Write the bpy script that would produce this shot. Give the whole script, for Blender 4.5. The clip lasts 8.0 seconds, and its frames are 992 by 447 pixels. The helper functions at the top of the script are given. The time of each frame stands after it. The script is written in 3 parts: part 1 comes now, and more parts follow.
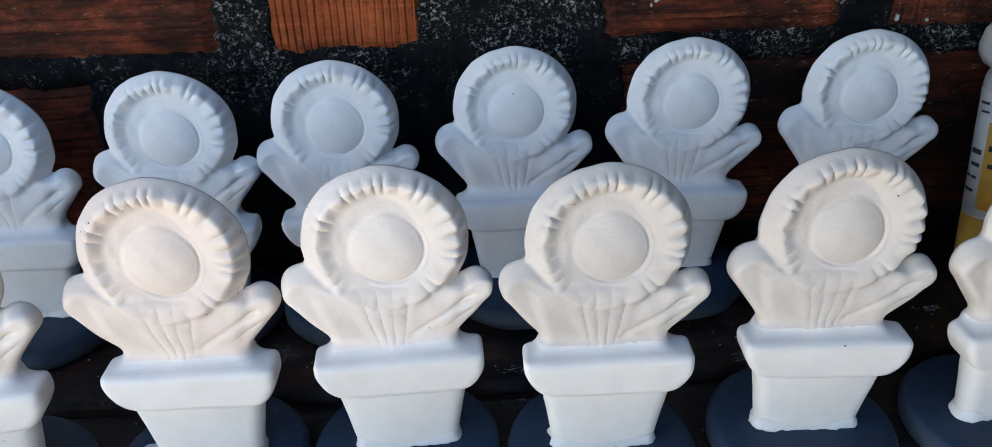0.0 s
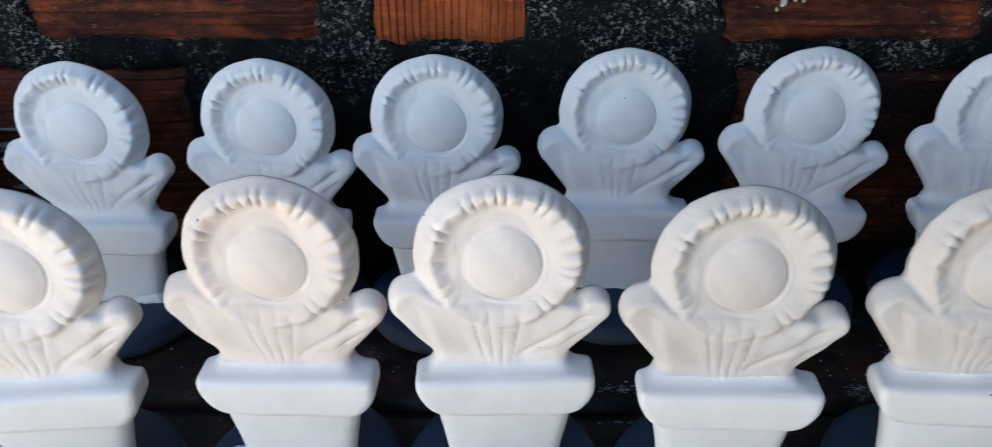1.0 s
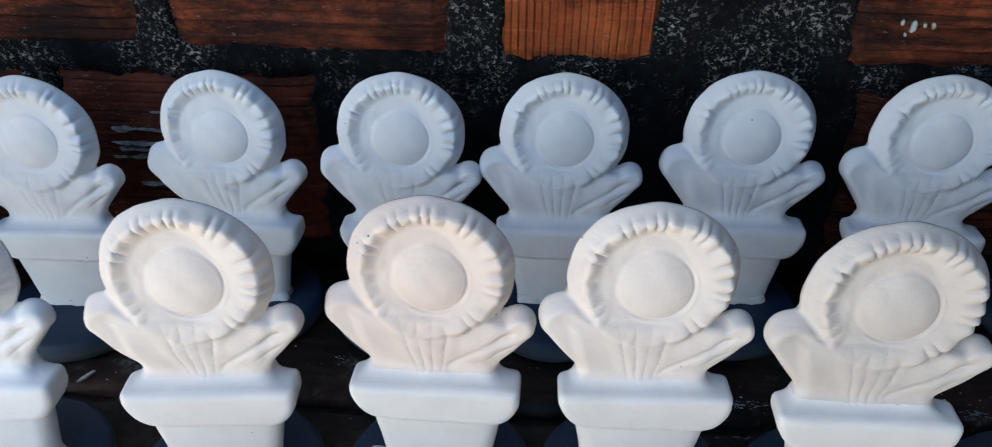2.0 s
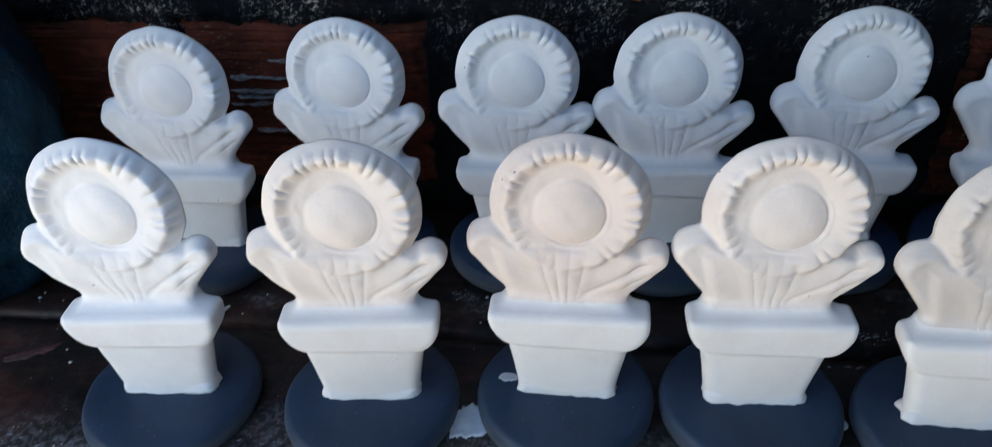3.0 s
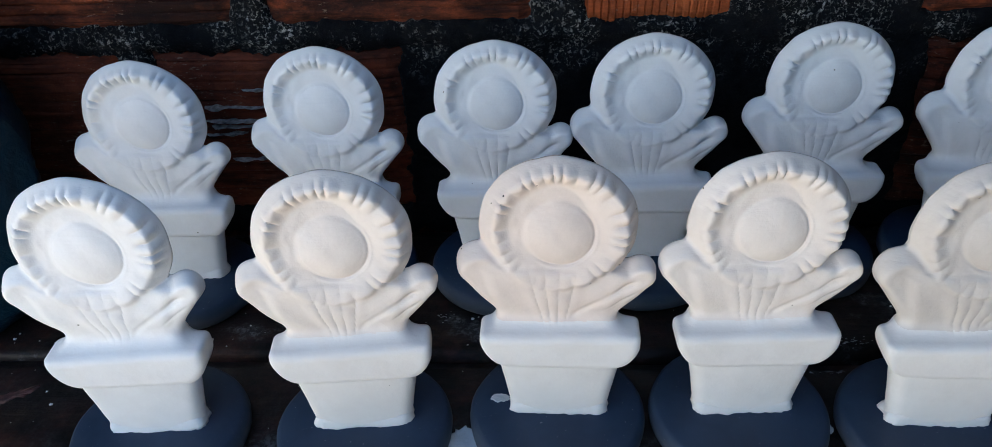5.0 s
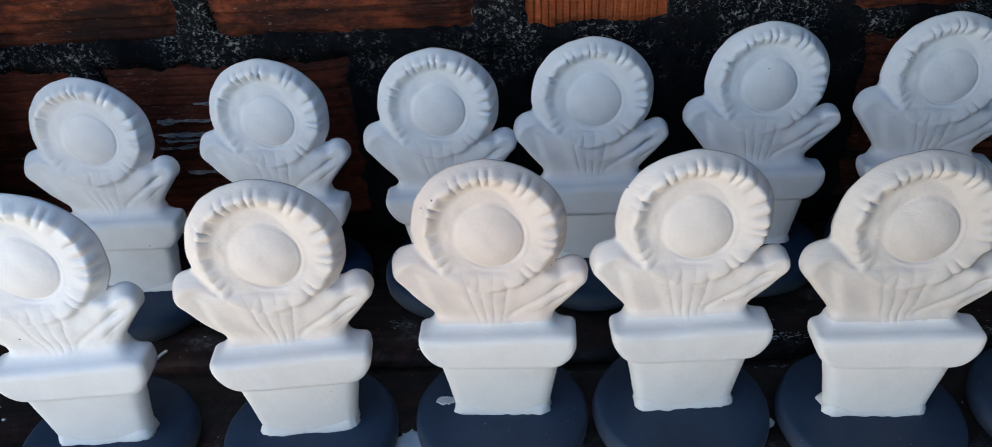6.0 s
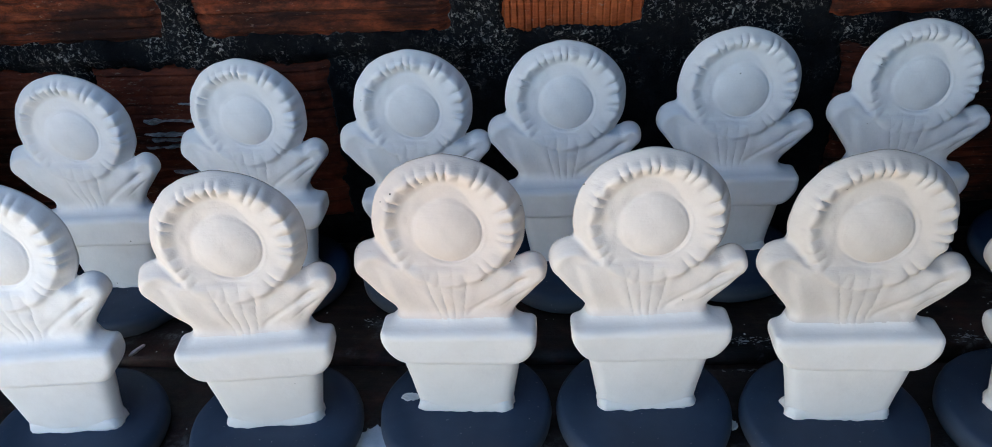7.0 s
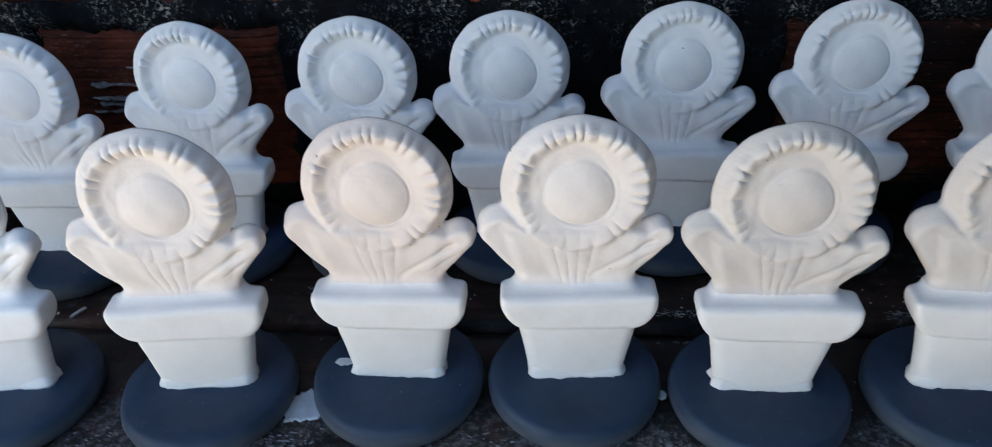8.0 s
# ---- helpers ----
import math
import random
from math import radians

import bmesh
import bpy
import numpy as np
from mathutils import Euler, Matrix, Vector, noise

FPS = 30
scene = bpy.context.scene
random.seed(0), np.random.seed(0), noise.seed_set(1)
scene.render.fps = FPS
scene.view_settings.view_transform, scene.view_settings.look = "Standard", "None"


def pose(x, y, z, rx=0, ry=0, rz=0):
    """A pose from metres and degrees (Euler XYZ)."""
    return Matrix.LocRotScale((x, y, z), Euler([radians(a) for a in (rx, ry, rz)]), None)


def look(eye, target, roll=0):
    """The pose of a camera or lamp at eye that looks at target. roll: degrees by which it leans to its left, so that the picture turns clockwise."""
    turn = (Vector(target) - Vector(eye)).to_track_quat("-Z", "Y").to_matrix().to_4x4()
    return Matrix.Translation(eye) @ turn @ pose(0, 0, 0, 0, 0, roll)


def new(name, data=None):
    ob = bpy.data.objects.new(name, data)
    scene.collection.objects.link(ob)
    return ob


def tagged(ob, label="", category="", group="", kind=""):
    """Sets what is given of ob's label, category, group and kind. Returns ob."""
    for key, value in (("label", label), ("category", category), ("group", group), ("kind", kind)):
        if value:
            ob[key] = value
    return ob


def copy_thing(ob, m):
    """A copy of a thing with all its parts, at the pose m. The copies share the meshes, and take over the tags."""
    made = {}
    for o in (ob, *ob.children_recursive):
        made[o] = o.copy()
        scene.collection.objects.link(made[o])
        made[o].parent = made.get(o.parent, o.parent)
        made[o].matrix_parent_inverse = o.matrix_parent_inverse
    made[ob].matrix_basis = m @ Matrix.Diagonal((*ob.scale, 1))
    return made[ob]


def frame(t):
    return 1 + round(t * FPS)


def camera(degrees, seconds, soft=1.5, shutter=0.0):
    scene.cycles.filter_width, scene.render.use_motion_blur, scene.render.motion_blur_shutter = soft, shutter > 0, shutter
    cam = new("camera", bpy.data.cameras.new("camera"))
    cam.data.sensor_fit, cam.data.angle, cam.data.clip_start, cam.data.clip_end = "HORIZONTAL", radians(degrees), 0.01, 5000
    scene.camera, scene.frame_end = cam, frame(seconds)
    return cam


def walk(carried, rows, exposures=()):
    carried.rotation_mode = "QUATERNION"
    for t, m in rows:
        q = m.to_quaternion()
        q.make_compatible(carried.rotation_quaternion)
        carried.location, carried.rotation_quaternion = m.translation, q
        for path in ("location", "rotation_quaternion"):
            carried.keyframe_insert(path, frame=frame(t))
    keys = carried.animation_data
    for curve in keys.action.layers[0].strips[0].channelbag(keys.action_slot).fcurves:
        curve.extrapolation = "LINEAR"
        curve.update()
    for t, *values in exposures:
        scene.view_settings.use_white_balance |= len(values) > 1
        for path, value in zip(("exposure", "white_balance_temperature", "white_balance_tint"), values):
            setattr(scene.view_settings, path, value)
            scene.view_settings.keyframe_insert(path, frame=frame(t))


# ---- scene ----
cam = camera(64.9, 8.0, soft=0.5, shutter=0.4)
PATH = [
    (0, (0.155, -0.143, 0.355), (0.226, 1.582, -0.655), -1.6),
    (0.5, (0.145, -0.133, 0.353), (0.185, 1.583, -0.674), -0.5),
    (1, (0.115, -0.113, 0.355), (0.085, 1.595, -0.685), -0.2),
    (1.5, (0.082, -0.118, 0.364), (0.004, 1.578, -0.693), 0.3),
    (1.7, (0.07, -0.117, 0.37), (-0.023, 1.574, -0.693), 0.3),
    (2.8, (0.015, -0.138, 0.382), (-0.164, 1.518, -0.726), -1.3),
    (3, (0.005, -0.143, 0.382), (-0.202, 1.464, -0.791), -2.3),
    (3.5, (-0.011, -0.141, 0.38), (-0.188, 1.432, -0.842), -1.9),
    (4, (-0.015, -0.14, 0.386), (-0.131, 1.459, -0.81), -1.5),
    (4.5, (-0.012, -0.141, 0.388), (-0.128, 1.477, -0.782), -2.2),
    (5.8, (0.015, -0.151, 0.39), (-0.084, 1.504, -0.729), -3.4),
    (6, (0.027, -0.151, 0.389), (-0.077, 1.497, -0.739), -3.9),
    (6.5, (0.043, -0.159, 0.383), (-0.076, 1.509, -0.715), -3.7),
    (7, (0.059, -0.161, 0.38), (-0.088, 1.511, -0.708), -3.8),
    (7.5, (0.074, -0.159, 0.377), (-0.085, 1.504, -0.722), -3.4),
    (8, (0.093, -0.167, 0.371), (-0.027, 1.484, -0.75), -2.1),
]
walk(cam, [(t, look(eye, target, roll)) for t, eye, target, roll in PATH], exposures=[(0.0, 2.18, 6000, 3.5), (0.8, 2.18, 6000, 3.5), (1.7, 2.08, 6000, 3.5), (3.5, 1.91, 6000, 3.5), (4.5, 1.89, 6000, 3.5), (6.2, 1.92, 6000, 3.5), (8.0, 2.00, 6000, 3.5)])

# ---- world and sun: open sky, sun behind the brick wall, so the table stands in its shade ----
SUN_EL, SUN_AZ = 62.0, 60.0
world = bpy.data.worlds.new("sky")
scene.world = world
world.use_nodes = True
wn = world.node_tree.nodes
sky = wn.new("ShaderNodeTexSky")
sky.sky_type, sky.sun_disc = "NISHITA", False
sky.dust_density, sky.ozone_density = 0.3, 1.6
sky.sun_elevation, sky.sun_rotation = radians(SUN_EL), radians(SUN_AZ)
world.node_tree.links.new(sky.outputs[0], wn["Background"].inputs[0])
wn["Background"].inputs[1].default_value = 0.10
sun = new("sun", bpy.data.lights.new("sun", "SUN"))
sun.data.energy, sun.data.angle, sun.data.color = 5.0, radians(0.5), (1.0, 0.93, 0.82)
sd = Vector((math.sin(radians(SUN_AZ)) * math.cos(radians(SUN_EL)), math.cos(radians(SUN_AZ)) * math.cos(radians(SUN_EL)), math.sin(radians(SUN_EL))))
sun.matrix_world = look(sd * 10, (0, 0, 0))


# ---- materials ----
class Mat:
    """A small builder of node materials."""

    def __init__(self, name, rough=0.7, spec=0.5, metal=0.0):
        self.m = bpy.data.materials.new(name)
        self.m.use_nodes = True
        self.t = self.m.node_tree
        self.b = self.t.nodes["Principled BSDF"]
        self.b.inputs["Roughness"].default_value = rough
        self.b.inputs["Specular IOR Level"].default_value = spec
        self.b.inputs["Metallic"].default_value = metal
        self.co = self.n("ShaderNodeTexCoord").outputs["Object"]
        self.rnd = self.n("ShaderNodeObjectInfo").outputs["Random"]

    def n(self, kind, **props):
        node = self.t.nodes.new(kind)
        for k, v in props.items():
            setattr(node, k, v)
        return node

    def link(self, a, b):
        self.t.links.new(a, b)

    def shifted(self, amount=7.0):
        """Object coordinates moved by the object's random number, so that copies differ."""
        add = self.n("ShaderNodeVectorMath", operation="MULTIPLY_ADD")
        comb = self.n("ShaderNodeCombineXYZ")
        for k in range(3):
            self.link(self.rnd, comb.inputs[k])
        self.link(comb.outputs[0], add.inputs[0])
        add.inputs[1].default_value = (amount, amount * 1.7, amount * 0.6)
        self.link(self.co, add.inputs[2])
        return add.outputs[0]

    def scaled(self, vec, sx, sy, sz):
        mp = self.n("ShaderNodeMapping")
        mp.inputs["Scale"].default_value = (sx, sy, sz)
        self.link(vec, mp.inputs[0])
        return mp.outputs[0]

    def noise(self, scale, detail=4.0, rough=0.55, vec=None, distort=0.0):
        x = self.n("ShaderNodeTexNoise")
        x.inputs["Scale"].default_value, x.inputs["Detail"].default_value, x.inputs["Roughness"].default_value = scale, detail, rough
        x.inputs["Distortion"].default_value = distort
        self.link(vec or self.co, x.inputs["Vector"])
        return x.outputs["Fac"]

    def ramp(self, fac, stops):
        r = self.n("ShaderNodeValToRGB")
        e = r.color_ramp.elements
        while len(e) < len(stops):
            e.new(0.5)
        for k, (p, c) in enumerate(stops):
            e[k].position = p
            e[k].color = (*c, 1) if isinstance(c, tuple) else (c, c, c, 1)
        self.link(fac, r.inputs[0])
        return r.outputs[0]

    def mix(self, fac, a, b, mode="MIX"):
        x = self.n("ShaderNodeMix", data_type="RGBA", blend_type=mode)
        for sock, v in ((x.inputs[0], fac), (x.inputs[6], a), (x.inputs[7], b)):
            if isinstance(v, (int, float)):
                sock.default_value = v
            elif isinstance(v, tuple):
                sock.default_value = (*v, 1)
            else:
                self.link(v, sock)
        return x.outputs[2]

    def math(self, op, a, b=0.0):
        x = self.n("ShaderNodeMath", operation=op)
        for sock, v in zip(x.inputs, (a, b)):
            if isinstance(v, (int, float)):
                sock.default_value = v
            else:
                self.link(v, sock)
        return x.outputs[0]

    def base(self, c):
        if isinstance(c, tuple):
            self.b.inputs["Base Color"].default_value = (*c, 1)
        else:
            self.link(c, self.b.inputs["Base Color"])
        return self

    def rough(self, r):
        self.link(r, self.b.inputs["Roughness"])
        return self

    def bump(self, h, strength=0.3, dist=0.001):
        x = self.n("ShaderNodeBump")
        x.inputs["Strength"].default_value, x.inputs["Distance"].default_value = strength, dist
        self.link(h, x.inputs["Height"])
        self.link(x.outputs[0], self.b.inputs["Normal"])
        return self


def plaster_material(name, lo, hi, pits=0.93):
    m = Mat(name, rough=0.72, spec=0.35)
    v = m.shifted()
    col = m.ramp(m.noise(38, 5, 0.6, v), [(0.3, lo), (0.7, hi)])
    vor = m.n("ShaderNodeTexVoronoi")
    vor.inputs["Scale"].default_value = 130
    m.link(v, vor.inputs["Vector"])
    near = m.math("LESS_THAN", vor.outputs["Distance"], 0.075)
    sep = m.n("ShaderNodeSeparateColor")
    m.link(vor.outputs["Color"], sep.inputs[0])
    rare = m.math("GREATER_THAN", sep.outputs[0], pits)
    pit = m.math("MULTIPLY", near, rare)
    m.base(m.mix(pit, col, (0.10, 0.085, 0.07)))
    fine = m.noise(420, 3, 0.6, v)
    brush = m.noise(90, 3, 0.6, m.scaled(v, 0.35, 1, 5.0))
    uneven = m.math("MULTIPLY", m.noise(70, 4, 0.55, v), 2.2)
    m.bump(m.math("ADD", m.math("ADD", uneven, m.math("MULTIPLY", fine, 0.4)), m.math("SUBTRACT", m.math("MULTIPLY", brush, 0.6), m.math("MULTIPLY", pit, 2.0))), 0.40, 0.0006)
    return m.m


def slate_material():
    m = Mat("slate_blue_paint", rough=0.55, spec=0.30)
    v = m.shifted()
    col = m.ramp(m.noise(26, 5, 0.6, v), [(0.3, (0.014, 0.029, 0.058)), (0.7, (0.022, 0.042, 0.080))])
    sep = m.n("ShaderNodeSeparateXYZ")
    m.link(m.co, sep.inputs[0])
    worn = m.ramp(m.math("ADD", sep.outputs[2], m.math("MULTIPLY", m.noise(60, 4, 0.6, v), 0.006)), [(0.0120, 1.0), (0.0175, 0.0)])
    col = m.mix(m.math("MULTIPLY", worn, 0.8), col, (0.085, 0.095, 0.110))     # rubbed edge
    dust = m.ramp(m.noise(700, 2, 0.5, v), [(0.735, 0.0), (0.765, 1.0)])
    m.base(m.mix(m.math("MULTIPLY", dust, 0.5), col, (0.5, 0.5, 0.5)))
    m.rough(m.ramp(m.noise(45, 4, 0.6, v), [(0.3, 0.48), (0.7, 0.66)]))
    m.bump(m.noise(300, 3, 0.6, v), 0.2, 0.0005)
    return m.m


def brick_material(name, clay_lo, clay_mid, clay_hi, soot_at, streaks):
    m = Mat(name, rough=0.8, spec=0.2)
    v = m.shifted()
    w = m.n("ShaderNodeNewGeometry").outputs["Position"]
    clay = m.ramp(m.noise(30, 5, 0.6, v), [(0.25, clay_lo), (0.55, clay_mid), (0.8, clay_hi)])
    streak = m.ramp(m.noise(48, 9, 0.8, m.scaled(w, 0.8, 1, 1.5)), [(0.42, 0.0), (0.57, 1.0)])
    col = m.mix(m.math("MULTIPLY", streak, streaks), clay, (0.045, 0.014, 0.008))
    lit = m.ramp(m.noise(70, 6, 0.7, m.scaled(w, 0.22, 1, 1.9)), [(0.55, 0.0), (0.68, 1.0)])
    col = m.mix(m.math("MULTIPLY", lit, 0.55), col, clay_hi)
    line = m.ramp(m.noise(150, 5, 0.65, m.scaled(w, 0.05, 1, 1.0)), [(0.54, 0.0), (0.62, 1.0)])
    col = m.mix(m.math("MULTIPLY", line, 0.75 * streaks), col, (0.012, 0.006, 0.005))
    soot = m.ramp(m.noise(13, 7, 0.7, m.scaled(w, 0.7, 1, 1.6)), [(soot_at, 0.0), (soot_at + 0.15, 1.0)])
    col = m.mix(m.math("MULTIPLY", soot, 0.90), col, (0.010, 0.005, 0.004))
    fleck = m.ramp(m.math("ADD", m.noise(260, 5, 0.7, m.scaled(w, 0.55, 1, 1.8)), m.math("MULTIPLY", m.noise(19, 4, 0.6, w), 0.30)), [(0.785, 0.0), (0.825, 1.0)])
    col = m.mix(m.math("MULTIPLY", fleck, 0.5), col, (0.30, 0.21, 0.15))
    m.base(col)
    m.bump(m.math("ADD", m.noise(160, 5, 0.7, w), m.math("MULTIPLY", m.noise(80, 6, 0.65, m.scaled(w, 0.7, 1, 2.2)), 1.0)), 0.7, 0.0015)
    return m.m


def mortar_material():
    m = Mat("blackened_mortar", rough=0.8, spec=0.18)
    w = m.n("ShaderNodeNewGeometry").outputs["Position"]
    col = m.ramp(m.noise(60, 6, 0.7, w), [(0.38, (0.002, 0.002, 0.003)), (0.62, (0.007, 0.007, 0.008)), (0.82, (0.035, 0.035, 0.037))])
    patch = m.ramp(m.noise(17, 5, 0.7, w), [(0.44, 0.0), (0.60, 1.0)])
    sep = m.n("ShaderNodeSeparateXYZ")
    m.link(w, sep.inputs[0])
    zone = m.ramp(m.math("ADD", sep.outputs[2], m.math("MULTIPLY", m.noise(20, 4, 0.6, w), 0.05)), [(0.160, 0.0), (0.195, 1.0)])
    flake = m.ramp(m.noise(300, 6, 0.75, w, 0.4), [(0.55, 0.0), (0.57, 1.0)])
    grit = m.ramp(m.noise(520, 3, 0.6, w), [(0.60, 0.0), (0.66, 1.0)])
    bits = m.math("MAXIMUM", flake, m.math("MULTIPLY", grit, 0.2))
    tone = m.ramp(m.noise(90, 3, 0.6, w), [(0.35, (0.16, 0.165, 0.165)), (0.65, (0.62, 0.59, 0.52))])
    col = m.mix(m.math("MULTIPLY", m.math("MULTIPLY", patch, zone), m.math("MULTIPLY", bits, 0.85)), col, tone)
    m.base(col)
    m.bump(m.noise(170, 7, 0.75, w), 0.9, 0.003)
    return m.m


def wood_material(name, splashed=False):
    m = Mat(name, rough=0.5, spec=0.2)
    v = m.shifted()
    grain = m.noise(28, 6, 0.65, m.scaled(v, 0.5, 6, 6))
    col = m.ramp(grain, [(0.3, (0.007, 0.005, 0.004)), (0.55, (0.024, 0.015, 0.011)), (0.8, (0.075, 0.048, 0.034))])
    red = m.ramp(m.noise(14, 6, 0.7, v), [(0.50, 0.0), (0.64, 1.0)])
    col = m.mix(m.math("MULTIPLY", red, 0.55), col, (0.11, 0.036, 0.028))
    grey = m.ramp(m.noise(15, 5, 0.65, m.scaled(v, 1, 1.4, 1)), [(0.56, 0.0), (0.72, 1.0)])
    speck = m.ramp(m.noise(240, 7, 0.78, v, 0.3), [(0.49, 0.16), (0.56, 1.0)])
    grime = m.ramp(m.noise(38, 7, 0.75, v), [(0.48, 0.0), (0.62, 1.0)])
    col = m.mix(m.math("MULTIPLY", grime, 0.6), col, (0.062, 0.040, 0.028))
    black = m.ramp(m.noise(22, 7, 0.7, m.scaled(v, 0.8, 1.2, 1)), [(0.40, 0.0), (0.54, 1.0)])
    col = m.mix(m.math("MULTIPLY", black, 0.70), col, (0.005, 0.005, 0.005))
    if splashed:      # paint has been spilt and wiped along the front of the table
        sep = m.n("ShaderNodeSeparateXYZ")
        m.link(m.co, sep.inputs[0])
        zone = m.ramp(m.math("ADD", sep.outputs[1], m.math("MULTIPLY", m.noise(9, 4, 0.6), 0.12)), [(0.190, 1.0), (0.245, 0.06)])
        grey = m.math("MULTIPLY", m.ramp(m.noise(15, 5, 0.65, v), [(0.36, 0.0), (0.55, 1.0)]), zone)
    col = m.mix(m.math("MULTIPLY", m.math("MULTIPLY", grey, speck), 0.62), col, (0.33, 0.34, 0.35))
    m.base(col)
    m.rough(m.ramp(m.noise(35, 4, 0.6, v), [(0.3, 0.32), (0.7, 0.62)]))
    m.bump(m.math("ADD", grain, m.math("MULTIPLY", m.noise(200, 4, 0.6, v), 0.5)), 0.5, 0.0015)
    return m.m


def simple(name, lo, hi, scale=30, rough=0.6, spec=0.4, bump=0.3, dist=0.001):
    m = Mat(name, rough=rough, spec=spec)
    v = m.shifted()
    m.base(m.ramp(m.noise(scale, 5, 0.6, v), [(0.3, lo), (0.7, hi)]))
    m.bump(m.noise(scale * 6, 4, 0.6, v), bump, dist)
    return m.m


PLASTER = plaster_material("white_plaster", (0.78, 0.775, 0.765), (0.85, 0.85, 0.845))
PLASTER_WARM = plaster_material("warm_white_plaster", (0.785, 0.755, 0.715), (0.845, 0.82, 0.785))
PLASTER_IVORY = plaster_material("ivory_plaster", (0.76, 0.69, 0.625), (0.83, 0.765, 0.705))
# Ivory darkened to paint in the weaker light on the right-hand flowers.
PLASTER_DIMMED = plaster_material("grey_ivory_plaster", (0.61, 0.56, 0.51), (0.68, 0.635, 0.585))
PLASTER_CREAM = plaster_material("cream_plaster", (0.74, 0.64, 0.565), (0.81, 0.715, 0.64), 0.72)
SLATE = slate_material()
BRICK = brick_material("sooty_terracotta", (0.10, 0.023, 0.010), (0.22, 0.050, 0.018), (0.38, 0.100, 0.036), 0.425, 0.84)
BRICK_RED = brick_material("red_brown_terracotta", (0.10, 0.022, 0.011), (0.16, 0.037, 0.016), (0.24, 0.062, 0.026), 0.52, 0.55)
BRICK_CLEAN = brick_material("orange_terracotta", (0.27, 0.056, 0.016), (0.36, 0.085, 0.023), (0.46, 0.13, 0.038), 0.55, 0.35)
BRICK_DARK = brick_material("blackened_terracotta", (0.06, 0.015, 0.008), (0.11, 0.025, 0.011), (0.16, 0.04, 0.016), 0.42, 0.8)
MORTAR = mortar_material()
WOOD = wood_material("stained_dark_wood")
WOOD_SPLASHED = wood_material("paint_smeared_dark_wood", True)
SMEAR = simple("dull_red_paint", (0.015, 0.008, 0.007), (0.12, 0.048, 0.043), 160, 0.7)
FLECK = simple("pale_green_paint", (0.42, 0.46, 0.42), (0.60, 0.63, 0.58), 120, 0.7)
RIB = simple("pale_broken_clay", (0.04, 0.03, 0.025), (0.58, 0.53, 0.48), 160, 0.8)
BOTTLE = simple("grey_white_plastic", (0.40, 0.41, 0.40), (0.52, 0.53, 0.52), 25, 0.4, 0.5, 0.05)
LABEL_WHITE = simple("worn_white_label", (0.50, 0.50, 0.48), (0.66, 0.66, 0.64), 60, 0.55)
LABEL_YELLOW = simple("worn_yellow_print", (0.50, 0.24, 0.03), (0.62, 0.36, 0.06), 50, 0.5)
INK = simple("black_ink", (0.02, 0.02, 0.02), (0.05, 0.05, 0.05), 60, 0.6)
SPLASH = simple("dried_white_paint", (0.55, 0.55, 0.54), (0.78, 0.78, 0.77), 60, 0.6)
SCUFF = simple("rubbed_grey_paint", (0.10, 0.105, 0.11), (0.36, 0.37, 0.38), 140, 0.65)
SACK = simple("dark_blue_plastic", (0.003, 0.014, 0.026), (0.007, 0.032, 0.052), 24, 0.55, 0.18, 0.5, 0.004)
EARTH = simple("pale_concrete_yard", (0.52, 0.395, 0.275), (0.66, 0.52, 0.38), 3, 0.85)
SHADE_BOARDS = simple("smoked_dark_boards", (0.02, 0.014, 0.01), (0.05, 0.036, 0.026), 12, 0.8)
BOUNCE_CREAM = simple("cream_limewash", (0.72, 0.685, 0.63), (0.82, 0.79, 0.745), 2, 0.85)


# ---- mesh helpers ----
def part(name, bm, material, parent=None, label="", smooth=True):
    me = bpy.data.meshes.new(name)
    bmesh.ops.recalc_face_normals(bm, faces=bm.faces)
    for f in bm.faces:
        f.smooth = smooth
    bm.to_mesh(me)
    bm.free()
    me.materials.append(material)
    ob = new(name, me)
    ob.parent = parent
    if label:
        ob["label"] = label
    return ob


def loft(loops, closed=True, cap_start=True, cap_end=True):
    """A skin over loops of the same number of points."""
    bm = bmesh.new()
    rows = [[bm.verts.new(p) for p in loop] for loop in loops]
    n = len(rows[0])
    for a, b in zip(rows, rows[1:]):
        for k in range(n if closed else n - 1):
            bm.faces.new((a[k], a[(k + 1) % n], b[(k + 1) % n], b[k]))
    if cap_start:
        bm.faces.new(rows[0])
    if cap_end:
        bm.faces.new(rows[-1])
    return bm


def box(x0, x1, y0, y1, z0, z1, bevel=0.0):
    bm = bmesh.new()
    bmesh.ops.create_cube(bm, size=1)
    bmesh.ops.scale(bm, vec=(x1 - x0, y1 - y0, z1 - z0), verts=bm.verts)
    bmesh.ops.translate(bm, vec=((x0 + x1) / 2, (y0 + y1) / 2, (z0 + z1) / 2), verts=bm.verts)
    if bevel:
        bmesh.ops.bevel(bm, geom=bm.edges[:], offset=bevel, segments=2, affect="EDGES")
    return bm


def rounded_rect(hw, hd, cy, z, r, steps=5):
    pts = []
    for cx, cyy, a0 in ((hw - r, hd - r, 0), (-hw + r, hd - r, 90), (-hw + r, -hd + r, 180), (hw - r, -hd + r, 270)):
        for k in range(steps + 1):
            a = radians(a0 + 90 * k / steps)
            pts.append((cx + r * math.cos(a), cy + cyy + r * math.sin(a), z))
    return pts


def smooth01(a, b, x):
    t = min(1.0, max(0.0, (x - a) / (b - a)))
    return t * t * (3 - 2 * t)


